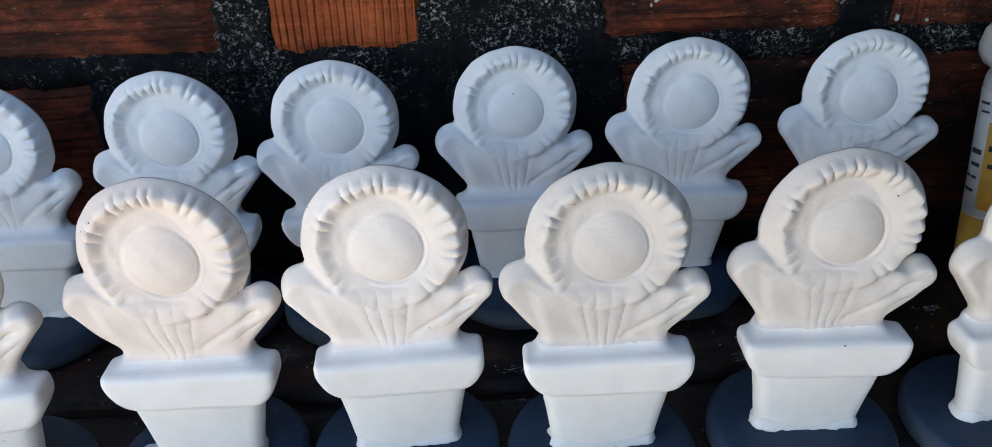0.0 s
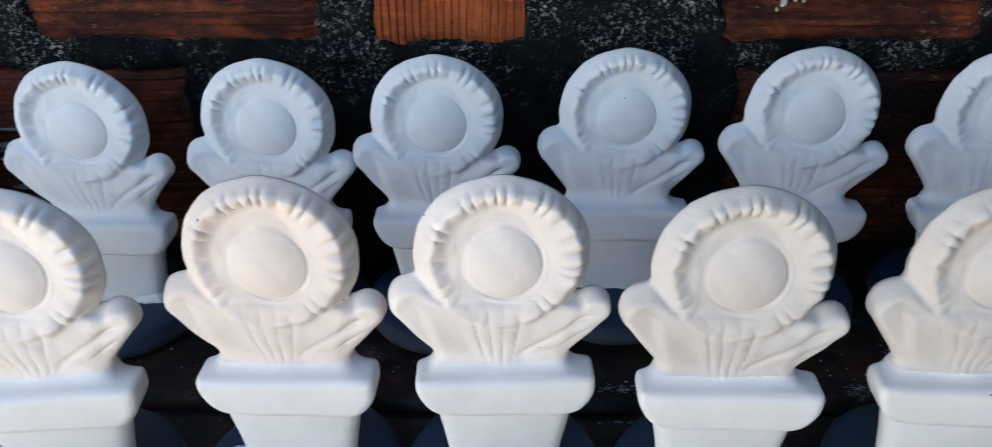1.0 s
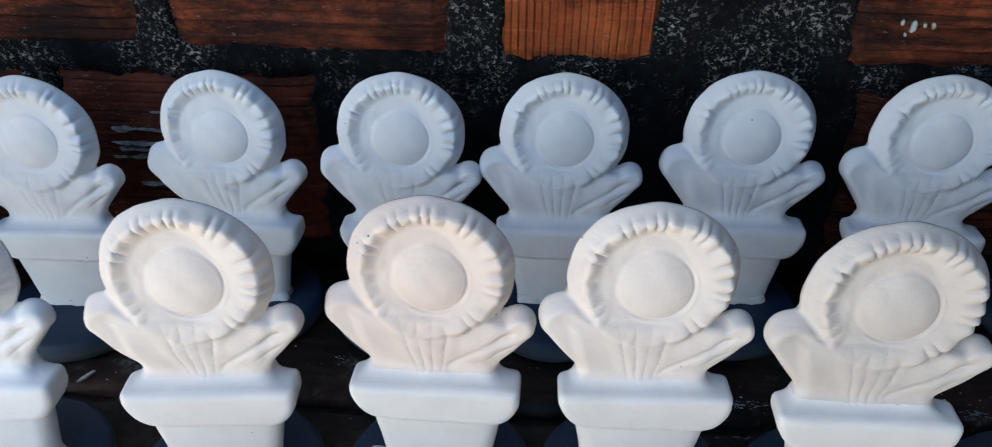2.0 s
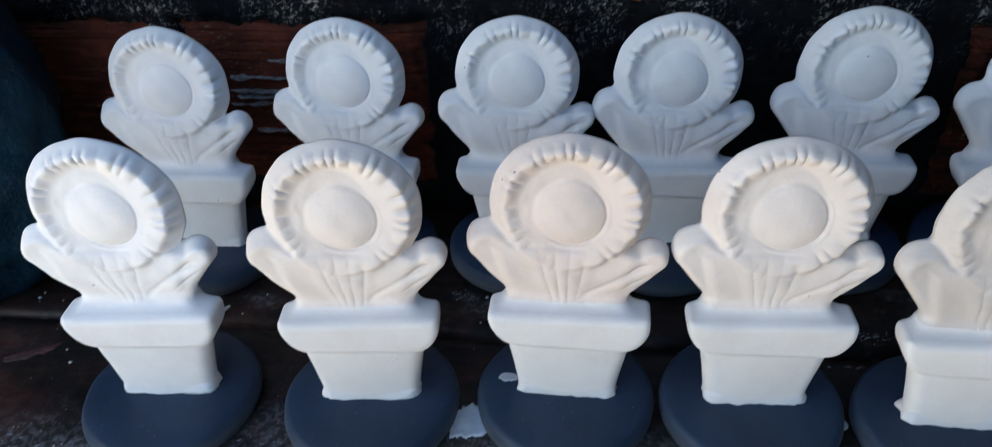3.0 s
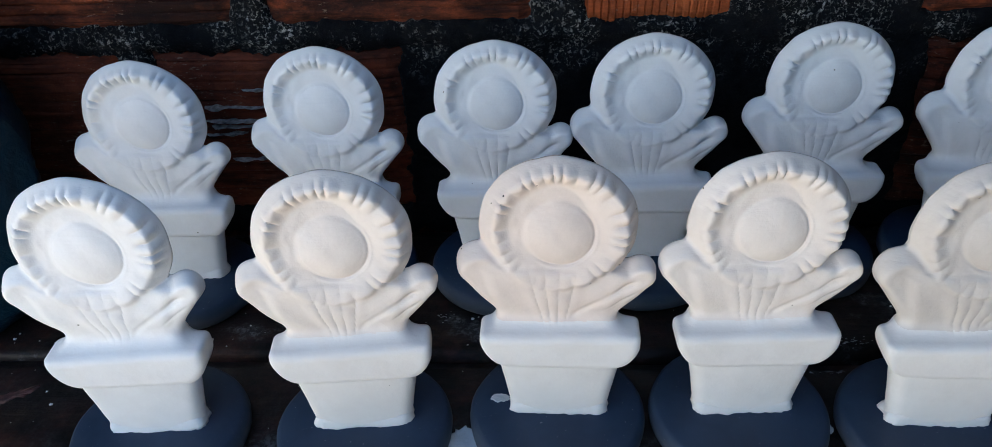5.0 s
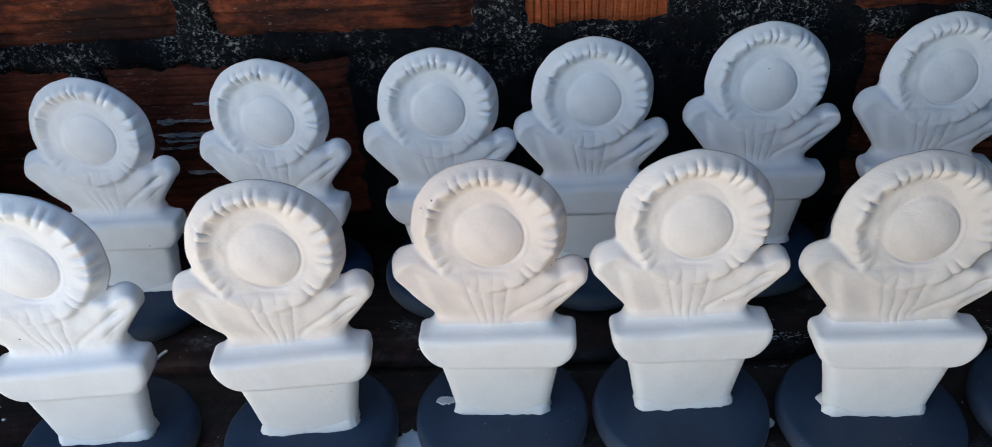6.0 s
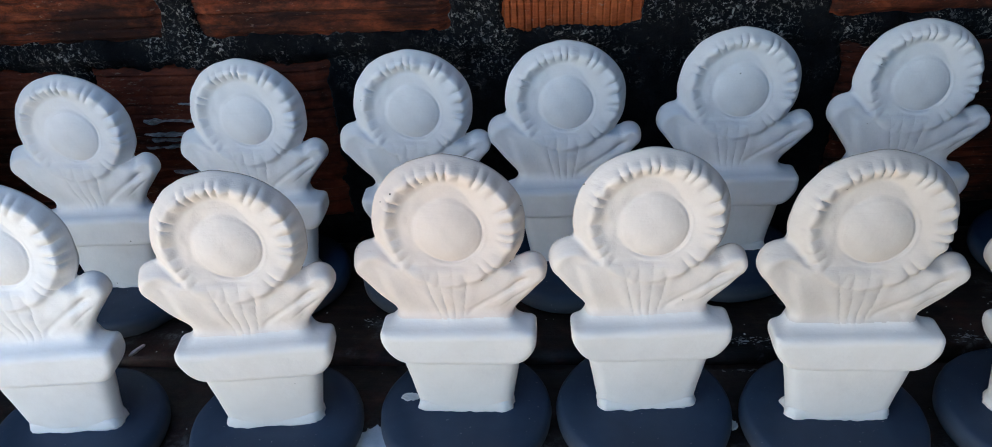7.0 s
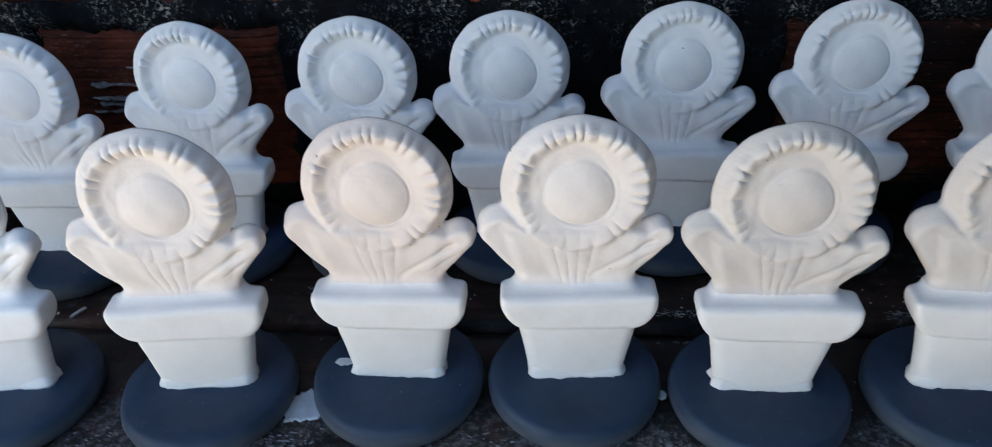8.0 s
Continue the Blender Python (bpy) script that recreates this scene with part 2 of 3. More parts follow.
# ---- the setting ----
GROUND_Z = -0.75
ground = tagged(part("ground", box(-60, 60, -60, 60, GROUND_Z - 0.1, GROUND_Z), EARTH), "pale concrete yard in front of the wall", "ground", kind="structure")
# Out of view: a dark wall added to hold light off the right end.
east_shade_wall = tagged(part("wall_east", box(0.605, 0.765, -2.8, 0.43, GROUND_Z, 0.915), MORTAR), "unseen dark side wall added to block light from the right", "wall", kind="structure")
# Also out of view: a pale wall added as a reflector for the left.
west_bounce_wall = tagged(part("wall_west", box(-1.65, -1.5, -2.4, 0.43, GROUND_Z, 0.85), BOUNCE_CREAM), "unseen low cream wall added to bounce sunlight from the left", "wall", kind="structure")

# Unseen boards overhead, added to dim the rear row and the right end.
rear_shade = tagged(part("ceiling_eave", box(-3.0, 3.5, 0.09, 0.63, 0.92, 0.97), SHADE_BOARDS), "unseen dark boards added overhead to cut the sky light", "ceiling", kind="structure")
right_shade = tagged(part("ceiling_awning", box(0.12, 0.765, -0.70, 0.086, 0.92, 0.97), SHADE_BOARDS), "unseen dark boards added to shade the right end", "ceiling", kind="structure")

# ---- the brick wall behind the table ----
def smin(a, b, k):
    h = np.clip(0.5 + 0.5 * (b - a) / k, 0, 1)
    return b * (1 - h) + a * h - k * h * (1 - h)


def smax(a, b, k):
    return -smin(-a, -b, k)


def step(a, b, x):
    t = np.clip((x - a) / (b - a), 0, 1)
    return t * t * (3 - 2 * t)


WALL_Y = 0.40


COURSES = [
    (0.348, 0.488, 0.400, [(-0.72, -0.53, 0), (-0.51, -0.31, 0), (-0.29, -0.09, 0), (-0.07, 0.13, 0), (0.15, 0.35, 0), (0.37, 0.57, 0), (0.59, 0.79, 0)]),
    (0.183, 0.328, 0.400, [(-0.64, -0.45, 0), (-0.43, -0.231, 0), (-0.210, -0.009, 0), (0.022, 0.131, 1), (0.254, 0.432, 0), (0.462, 0.570, 1), (0.60, 0.80, 0)]),
    (0.020, 0.167, 0.404, [(-0.75, -0.55, 0), (-0.53, -0.331, 0), (-0.309, -0.111, 0), (0.272, 0.470, 0), (0.49, 0.69, 0)]),
    (-0.145, 0.000, 0.404, [(-0.65, -0.45, 0), (-0.43, -0.23, 0), (-0.21, -0.01, 0), (0.01, 0.21, 0), (0.23, 0.43, 0), (0.45, 0.65, 0)]),
]


def mortar_sheet():
    """Rough mortar that fills the joints, slops over the bricks' edges and lies behind their faces."""
    x = np.linspace(-0.62, 0.78, 620)[None, :]
    z = np.linspace(-0.16, 0.40, 250)[:, None]
    inside = np.full((z.size, x.size), -0.05)
    for z0, z1, fy, row in COURSES:
        for x0, x1, up in row:
            inside = np.maximum(inside, np.minimum(np.minimum(x - x0, x1 - x), np.minimum(z - z0, z1 - z)))
    grid = [[(0.5 * noise.noise((px * 60, pz * 60, 1)) + 0.3 * noise.noise((px * 160, pz * 160, 2)), 0.6 * noise.noise((px * 35, pz * 35, 7)) + 0.35 * noise.noise((px * 110, pz * 110, 8)) + 0.22 * noise.noise((px * 300, pz * 300, 9)))
             for px in x[0]] for pz in z[:, 0]]
    edge, lump = np.array(grid)[..., 0], np.array(grid)[..., 1]
    sunk = step(-0.001, 0.007, inside - 0.0025 + 0.010 * edge)
    y = WALL_Y + 0.0002 + 0.0055 * lump + 0.014 * sunk + 0.004 * step(0.175, 0.165, z)
    xs, zs = np.broadcast_to(x, y.shape), np.broadcast_to(z, y.shape)
    me = bpy.data.meshes.new("mortar")
    n = y.shape[1]
    k = (np.arange(y.shape[0] - 1)[:, None] * n + np.arange(n - 1)[None, :]).ravel()
    me.from_pydata(np.stack([xs, y, zs], -1).reshape(-1, 3).tolist(), [], np.stack([k, k + 1, k + n + 1, k + n], 1).tolist())
    me.polygons.foreach_set("use_smooth", [True] * len(me.polygons))
    me.materials.append(MORTAR)
    return me


wall = tagged(new("wall_north"), "sooty terracotta brick wall with blackened mortar", "wall", kind="structure")
part("wall_core", box(-3.0, 3.5, WALL_Y + 0.03, WALL_Y + 0.2, GROUND_Z, 0.915), MORTAR, wall)
mortar = new("mortar", mortar_sheet())
mortar.parent = wall
mortar["label"] = "blackened flaking mortar"


def brick(x0, x1, z0, z1, face_y, upright, seed, material):
    """A hollow clay brick: scored front face, worn edges."""
    rng = random.Random(seed)
    bm = bmesh.new()
    n = max(8, round((x1 - x0) / 0.0052 if upright else (z1 - z0) / 0.0080))
    worn = [rng.uniform(0, 0.0022) for _ in range(n * 3 + 3)]
    long_steps = 14
    rows = []
    for k in range(3 * n + 1):
        t = (k + (0.35 if k % 3 == 1 else -0.35 if k % 3 == 0 and 0 < k < 3 * n else 0)) / (3 * n)
        groove = (0.0020 if upright else 0.0022) if k % 3 == 2 else 0.0
        edge = 0.006 * (1 - smooth01(0, 0.05, min(t, 1 - t)))
        row = []
        for q in range(long_steps + 1):
            s = q / long_steps
            e2 = 0.006 * (1 - smooth01(0, 0.05, min(s, 1 - s)))
            u, v = (t, s) if upright else (s, t)
            x, z = x0 + (x1 - x0) * u, z0 + (z1 - z0) * v
            y = face_y + max(edge, e2) + groove * max(0.0, 0.5 + 1.0 * noise.noise((x * 22, z * 90, seed + 3))) + worn[k] * 0.5 + 0.0022 * noise.noise((x * 35, z * 35, seed))
            x += (0.0006 if upright else 0.002) * noise.noise((x * 40, z * 40, seed + 5)) + (0.0008 if upright else 0.003) * noise.noise((z * 30, seed, 0))
            z += 0.0013 * noise.noise((x * 25, seed, 2)) + 0.0008 * noise.noise((x * 90, seed, 4))
            row.append(bm.verts.new((x, y, z)))
        rows.append(row)
    for a, b in zip(rows, rows[1:]):
        for q in range(long_steps):
            bm.faces.new((a[q], a[q + 1], b[q + 1], b[q]))
    rim = [e for e in bm.edges if e.is_boundary]
    out = bmesh.ops.extrude_edge_only(bm, edges=rim)
    for v in out["geom"]:
        if isinstance(v, bmesh.types.BMVert):
            v.co.y = WALL_Y + 0.03
    return part("brick", bm, material, wall, smooth=False)


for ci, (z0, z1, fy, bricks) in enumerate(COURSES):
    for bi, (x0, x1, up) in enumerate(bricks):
        # third course: darker bricks right of the middle, red-brown ones left
        brick(x0, x1, z0 - 0.0035 * up, z1, fy, up, ci * 20 + bi, BRICK_CLEAN if up and x0 < 0.3 else (BRICK_DARK if ci == 2 and x0 > 0 else BRICK_RED if ci == 2 else BRICK))



def chipped_rib(x0, x1, z, thick, seed):
    """A broken clay rib with a ragged pale edge."""
    loops = []
    n = 40
    for k in range(n + 1):
        t = k / n
        x = x0 + (x1 - x0) * t
        out = 0.006 * (0.35 + 0.65 * abs(noise.noise((x * 90, seed * 2.1, 0)))) * smooth01(0, 0.12, min(t, 1 - t))
        h = thick * max(0.05, 0.25 + 1.4 * noise.noise((x * 120, seed * 1.7, 4)))
        zc = z + 0.0012 * noise.noise((x * 50, seed, 9))
        loops.append([(x, WALL_Y + 0.008, zc - h), (x, WALL_Y + 0.003 - out, zc - h * 0.7), (x, WALL_Y + 0.003 - out, zc + h * 0.6), (x, WALL_Y + 0.008, zc + h)])
    return part("rib", loft(loops), RIB, wall, "broken pale-edged clay rib", smooth=False)


for k, (x0, x1, z, thick) in enumerate(((-0.241, -0.220, 0.1335, 0.0019), (-0.274, -0.225, 0.1185, 0.0026), (-0.277, -0.222, 0.1065, 0.0015), (-0.272, -0.236, 0.1020, 0.0018), (-0.279, -0.244, 0.0955, 0.0013), (-0.262, -0.230, 0.0720, 0.0013))):
    chipped_rib(x0, x1, z, thick, k + 1)


def paint_fleck(x, z, size, seed):
    """A fleck of pale paint stuck to the bricks."""
    n = 30
    loops = []
    for f, d in ((1.0, 0.002), (0.9, -0.0008), (0.4, -0.0012)):
        loops.append([(x + 0.65 * size * f * (1 + 0.6 * noise.noise((1.3 * math.cos(q * math.tau / n), 1.3 * math.sin(q * math.tau / n), seed + 0.4)) + 0.5 * noise.noise((4 * math.cos(q * math.tau / n), 4 * math.sin(q * math.tau / n), seed))) * math.cos(q * math.tau / n), WALL_Y - 0.001 + d,
                       z + 1.2 * size * f * (1 + 0.6 * noise.noise((1.3 * math.cos(q * math.tau / n), 1.3 * math.sin(q * math.tau / n), seed + 0.4)) + 0.5 * noise.noise((4 * math.cos(q * math.tau / n), 4 * math.sin(q * math.tau / n), seed))) * math.sin(q * math.tau / n)) for q in range(n)])
    return part("paint_fleck", loft(loops), FLECK, wall, "pale greenish paint fleck")


for k, (x, z, size) in enumerate(((0.295, 0.2135, 0.0030), (0.3015, 0.2150, 0.0012), (0.307, 0.2150, 0.0018), (0.287, 0.2165, 0.0014), (0.2905, 0.2085, 0.0009), (0.470, 0.1925, 0.0018), (0.4925, 0.1900, 0.0010))):
    paint_fleck(x, z, size, k * 3.3)

# ---- the table: a front plank and a rear plank that rises slightly to one end ----
REAR_RISE = 0.0125


def rear_z(x):
    return max(-0.004, (x + 0.28) * REAR_RISE)


def plank(x0, x1, y0, y1, seed, rise=0.0):
    bm = bmesh.new()
    nx, ny = 120, 24
    rows = []
    for j in range(ny + 1):
        row = []
        for i in range(nx + 1):
            x, y = x0 + (x1 - x0) * i / nx, y0 + (y1 - y0) * j / ny
            t = j / ny
            z = (x + 0.28) * rise - 0.0022 * (1 - smooth01(0, 0.030, min(t, 1 - t)))
            z += 0.0006 * noise.noise((x * 20, y * 60, seed)) - 0.0006
            row.append(bm.verts.new((x, y + 0.0015 * noise.noise((x * 15, seed, j // ny)), z)))
        rows.append(row)
    for a, b in zip(rows, rows[1:]):
        for i in range(nx):
            bm.faces.new((a[i], a[i + 1], b[i + 1], b[i]))
    out = bmesh.ops.extrude_edge_only(bm, edges=[e for e in bm.edges if e.is_boundary])
    for v in out["geom"]:
        if isinstance(v, bmesh.types.BMVert):
            v.co.z -= 0.03
    return bm


table = tagged(new("work_table"), "dark stained wooden plank table spotted with paint", "table")
part("plank", plank(-0.85, 0.595, 0.02, 0.2440, 1), WOOD_SPLASHED, table, "dark plank smeared with grey paint")
part("plank", plank(-0.85, 0.595, 0.2500, 0.398, 2, REAR_RISE), WOOD, table)
for lx in (-0.75, 0.53):
    for ly in (0.06, 0.36):
        part("leg", box(lx - 0.03, lx + 0.03, ly - 0.03, ly + 0.03, GROUND_Z, -0.028, 0.003), WOOD, table)


# ---- the plaster flower ornaments ----
HEAD_Z, PETALS, BACK_Y = 0.1475, 27, 0.0090


def cone_capsule(x, z, p, r1, q, r2):
    """Signed distance, in the plane, to two circles and the band between them; and how far along it a point lies."""
    d = np.array(q) - np.array(p)
    t = np.clip(((x - p[0]) * d[0] + (z - p[1]) * d[1]) / (d @ d), 0, 1)
    across = ((x - p[0]) * d[1] - (z - p[1]) * d[0]) / np.sqrt(d @ d)
    return np.hypot(x - p[0] - t * d[0], z - p[1] - t * d[1]) - (r1 + (r2 - r1) * t), t, across


def casting(x, y, z):
    """The plaster casting as a field, negative inside: one value for each of its parts, then the blended whole."""
    wob = 0.00018 * (np.sin(190 * x + 3 * np.sin(70 * z)) * np.sin(160 * z + 1) + 0.6 * np.sin(330 * x + 250 * z + 2))
    flower_y, y = y, y - 0.004       # the flower stands a little behind the pot's front
    # flower head: a drafted, round-shouldered drum with a scalloped crest round a shallow dish
    u, w = x + 0.0004, z - HEAD_Z
    rho, a = np.hypot(u, w), np.arctan2(w, u)
    ph = PETALS * a - 6.0 * np.cos(a) + 1.7 * np.sin(3 * a + 1) + 1.2 * np.sin(7 * a) + 1.0 * np.sin(11 * a + 2)
    low = step(0.1, 0.9, -np.sin(a))
    right = step(0.0, 0.9, np.cos(a)) * (1 - 0.8 * low)
    left = step(0.05, 0.9, -np.cos(a)) * (1 - 0.6 * low)
    r_crest = 0.0354 - 0.0008 * left + 0.0018 * right - 0.0008 * low + 0.0006 * np.sin(3 * a + 0.5)
    b = (np.sin(ph / 2) ** 2 + 0.012) ** 0.42
    deep = np.clip(0.82 + 0.18 * np.sin(5 * a + 0.8) + 0.26 * np.sin(13 * a) * (1 - 0.6 * right), 0.3, 1.1)       # no two petals are cut alike
    b = 1 - (1 - b) * deep
    low_left = step(0.2, 0.9, np.cos(a + 2.35))
    y_crest = -0.0054 + 0.0008 * low + 0.0006 * right + 0.0004 * left + 0.0014 * low_left
    yh = y - 0.09 * w - 0.03 * (np.sqrt(w * w + 0.00008) - 0.009)                                  # the face leans back, its back is upright
    notch = (1 - b) * (0.9 + 0.2 * right)
    t_side = np.clip((yh - y_crest) / (0.0050 + 0.0010 * right - y_crest), 0, 1)
    r_out = r_crest + (0.0427 - r_crest) * t_side ** 0.97
    r_out = r_out + (0.0006 - (0.0016 + 0.0014 * right) * notch) * (1 - step(0.0, 0.55 + 0.4 * right, t_side))
    wavy = rho + 0.0040 * (b - 0.72) * step(-0.0080 - 0.002 * right, -0.0010, rho - r_crest) * (1 - 0.6 * low)
    rise = step(0.0254 - 0.0058 * right - 0.0058 * low, r_crest - 0.0004, wavy) ** (1.2 - 0.6 * right - 0.5 * low)
    yf = -0.0009 + (y_crest + 0.0009) * rise
    lobe = (0.0008 + 0.0016 * right) * (b - 0.72) * step(-0.0040 - 0.007 * right - 0.005 * low, -0.0004, rho - r_crest)
    yf = yf - lobe - 0.00040 * np.sin(9 * a + 1.0) * left * step(0.021, 0.025, rho)
    # a double crescent-shaped crease beside the centre
    side = step(-0.15, 0.75, np.cos(a + 0.75)) * (0.8 + 0.2 * np.sin(9 * a))
    rd = np.hypot(u - 0.0010, (w + 0.0022) / 1.02) * (0.0196 / 0.0178)
    yf = yf + 0.0006 * np.exp(-((rd - 0.0203) / 0.0010) ** 2) * side - 0.0003 * np.exp(-((rd - 0.0221) / 0.0009) ** 2) * side
    head = smax(smax(yf - yh, rho - r_out, 0.0018), y - BACK_Y, 0.0026)
    # domed centre
    dome = -0.0045 + 0.0032 * (rd / 0.0192) ** 2.6
    disc = smax(smax(dome - yh, rd - 0.0196, 0.0015), y - BACK_Y, 0.003)
    # leaves, drafted more on their upper sides
    thin = 1 - step(-0.0045, 0.0060, y)
    dl, tl, _ = cone_capsule(x, z, (-0.0430, 0.1232), 0.0139, (-0.0130, 0.0930), 0.0205)
    up = step(0.115, 0.137, z + 0.25 * (x + 0.045))
    dl = dl + (0.0010 + 0.0046 * up) * thin
    fl = -0.0040 + 0.0007 * step(0.001, 0.009, -dl) * step(0.9, 0.2, tl) + 0.0055 * step(0.108, 0.080, z)
    fl = fl + 0.00016 * np.sin(300 * (0.75 * z + 0.66 * x) + 1.6 * np.sin(150 * x)) * step(0.0, 0.010, -dl)
    left_leaf = smax(smax(fl - y, dl, 0.0050), y - BACK_Y + 0.001, 0.003)
    dr, tr, ar = cone_capsule(x, z, (0.0120, 0.0890), 0.0163, (0.0445, 0.1178), 0.0094)
    up = step(0.001, -0.007, ar)
    dr = dr + (0.0008 + 0.0032 * up) * thin
    bend = ar + 0.0035 - 0.0045 * tr * tr
    fr = -0.0042 + 0.0052 * step(0.106, 0.080, z) + 0.0021 * np.exp(-(bend / 0.0017) ** 2) * (1 - step(0.80, 1.0, tr)) + 0.0008 * step(0.002, -0.004, bend) * step(0.9, 0.5, tr) + 0.0006 * step(0.3, 0.0, tr)
    fr = fr - 0.0005 * np.exp(-((bend - 0.0046) / 0.0026) ** 2) * step(0.1, 0.5, tr)
    fr = fr + 0.0005 * np.exp(-((bend - 0.0082 + 0.002 * tr) / 0.0008) ** 2) * step(0.25, 0.5, tr) * step(0.95, 0.75, tr)
    right_leaf = smax(smax(fr - y, dr, 0.0042), y - BACK_Y + 0.001, 0.003)
    # stems, fanning out
    fan = np.arctan2(x + 0.001, z - 0.050)
    ridge = np.abs(np.cos(fan * 22.0 + 0.5 + 0.9 * np.sin(7 * fan + 0.5))) ** 0.6
    fs = -0.0042 - 0.0010 * ridge * (0.8 + 0.2 * np.sin(160 * z + 9 * fan)) * step(0.34, 0.18, np.abs(fan + 0.03)) * step(0.080, 0.090, z) + 0.0054 * step(0.106, 0.080, z)
    stem = smax(smax(fs - y, np.abs(x + 0.0015) - 0.0248 - 0.30 * (z - 0.08), 0.004), y - BACK_Y + 0.001, 0.003)
    stem = smax(smax(stem, 0.070 - z, 0.002), z - 0.122, 0.004)
    y = flower_y
    # rim of the pot
    hw = np.where(x < 0, 0.0372 + 0.0086 * step(0.054, 0.077, z), 0.0404 + 0.0057 * step(0.056, 0.074, z))
    sag = 0.0578 - 0.0005 * (1 - (x / 0.045) ** 2)
    rim = smax(np.abs(x - 0.0008) - hw, sag - z, 0.009)
    rim = smax(rim, z - 0.0822 - 0.0006 * np.sin(60 * x), 0.0035)
    rim = smax(rim, np.abs(y - 0.0012) - 0.0117, 0.0055)
    # pot
    hw2 = 0.0292 + 0.0072 * (z - 0.0165) / 0.043
    pot = smax(np.abs(x - 0.0010) - hw2, np.abs(y - 0.0018) - 0.0085 - 0.0022 * (z - 0.0165) / 0.043 + 0.0022 * (x / 0.032) ** 2, 0.0085)
    pot = np.maximum(np.maximum(pot, 0.0165 - z), z - 0.066)
    flower = smin(smin(smin(left_leaf, right_leaf, 0.0015), stem, 0.0055), head, 0.0016 + 0.0024 * low_left)
    flower = smin(flower, disc, 0.0014 + 0.0026 * step(0.4, -0.8, np.cos(a + 0.7)))
    whole = np.minimum(smin(flower + wob, rim + 0.4 * wob, 0.0125), pot + 0.4 * wob)
    return (head, disc, left_leaf, right_leaf, stem, rim, pot), whole


def surface_net(cell=0.0008):
    """A skin of quads over the casting: one vertex in every cell that the surface crosses, then moved onto it."""
    axes = [np.arange(lo, hi, cell) for lo, hi in ((-0.060, 0.060), (-0.0135, 0.0195), (0.0145, 0.194))]
    gx, gy, gz = np.meshgrid(*axes, indexing="ij")
    val = casting(gx, gy, gz)[1]
    inside = val < 0
    shape = tuple(n - 1 for n in val.shape)
    corners = [(i, j, k) for i in (0, 1) for j in (0, 1) for k in (0, 1)]
    total = sum(inside[i:i + shape[0], j:j + shape[1], k:k + shape[2]].astype(np.int8) for i, j, k in corners)
    cells = np.argwhere((total > 0) & (total < 8))
    index = -np.ones(shape, int)
    index[tuple(cells.T)] = np.arange(len(cells))
    origin = np.array([ax[0] for ax in axes])
    verts = origin + (cells + 0.5) * cell

    def gradient(p, h=0.0002):
        g = np.stack([casting(*(p + h * e).T)[1] - casting(*(p - h * e).T)[1] for e in np.eye(3)], 1) / (2 * h)
        return g

    for _ in range(4):
        g = gradient(verts)
        f = casting(*verts.T)[1]
        move = (f / np.maximum((g * g).sum(1), 0.2))[:, None] * g
        length = np.linalg.norm(move, axis=1, keepdims=True)
        verts = verts - move * np.minimum(1, 0.5 * cell / np.maximum(length, 1e-9))
    g = gradient(verts, 0.00035)
    normals = g / np.maximum(np.linalg.norm(g, axis=1, keepdims=True), 1e-9)
    quads = []
    for axis in range(3):
        b, c = (axis + 1) % 3, (axis + 2) % 3
        lo = [slice(None)] * 3
        hi = [slice(None)] * 3
        lo[axis], hi[axis] = slice(0, -1), slice(1, None)
        s0, s1 = inside[tuple(lo)], inside[tuple(hi)]
        e = np.argwhere(s0 != s1)
        e = e[(e[:, b] > 0) & (e[:, c] > 0) & (e[:, b] < shape[b]) & (e[:, c] < shape[c])]
        flip = s0[tuple(e.T)]
        ring = []
        for ob, oc in ((0, 0), (-1, 0), (-1, -1), (0, -1)):
            q = e.copy()
            q[:, b] += ob
            q[:, c] += oc
            ring.append(index[tuple(q.T)])
        ring = np.stack(ring, 1)
        quads.append(np.where(flip[:, None], ring, ring[:, ::-1]))
    return verts, normals, np.concatenate(quads)


def cast_parts():
    """The casting's meshes, part by part, with the whole's normals, so that no seam shows."""
    verts, normals, quads = surface_net()
    owner = np.argmin(np.stack(casting(*verts[quads].mean(1).T)[0]), 0)
    meshes = []
    for k, name in enumerate(("flower_head", "flower_disc", "leaf", "leaf", "stem", "rim", "pot")):
        q = quads[owner == k]
        used, inv = np.unique(q, return_inverse=True)
        me = bpy.data.meshes.new(name)
        me.from_pydata(verts[used].tolist(), [], inv.reshape(-1, 4).tolist())
        me.polygons.foreach_set("use_smooth", [True] * len(me.polygons))
        me.normals_split_custom_set_from_vertices(normals[used].tolist())
        me.materials.append(PLASTER)
        meshes.append(me)
    return meshes


def pot_seam(seed):
    """The ragged plaster lip where the pot is stuck to its base."""
    loops = []
    for z, grow in ((0.0166, 1.0), (0.0185, 0.75), (0.0212, 0.25), (0.0245, -0.25)):
        ring = []
        base = rounded_rect(0.0290, 0.0080, 0.0018, z, 0.0055, 6)
        # more points along the long sides
        pts = []
        for p, q in zip(base, base[1:] + base[:1]):
            steps = max(1, round((Vector(q) - Vector(p)).length / 0.003))
            pts += [tuple(Vector(p).lerp(Vector(q), k / steps)) for k in range(steps)]
        for x, y, zz in pts:
            d = Vector((x, (y - 0.0022) * 2)).normalized()
            g = grow * (0.0014 + 0.0040 * max(0, noise.noise((x * 120, y * 120, seed * 3.7))) + 0.0012 * noise.noise((x * 400, y * 400, seed)))
            ring.append((x + 0.0010 + d.x * g, y + d.y * g, zz))
        loops.append(ring)
    return loft(loops)


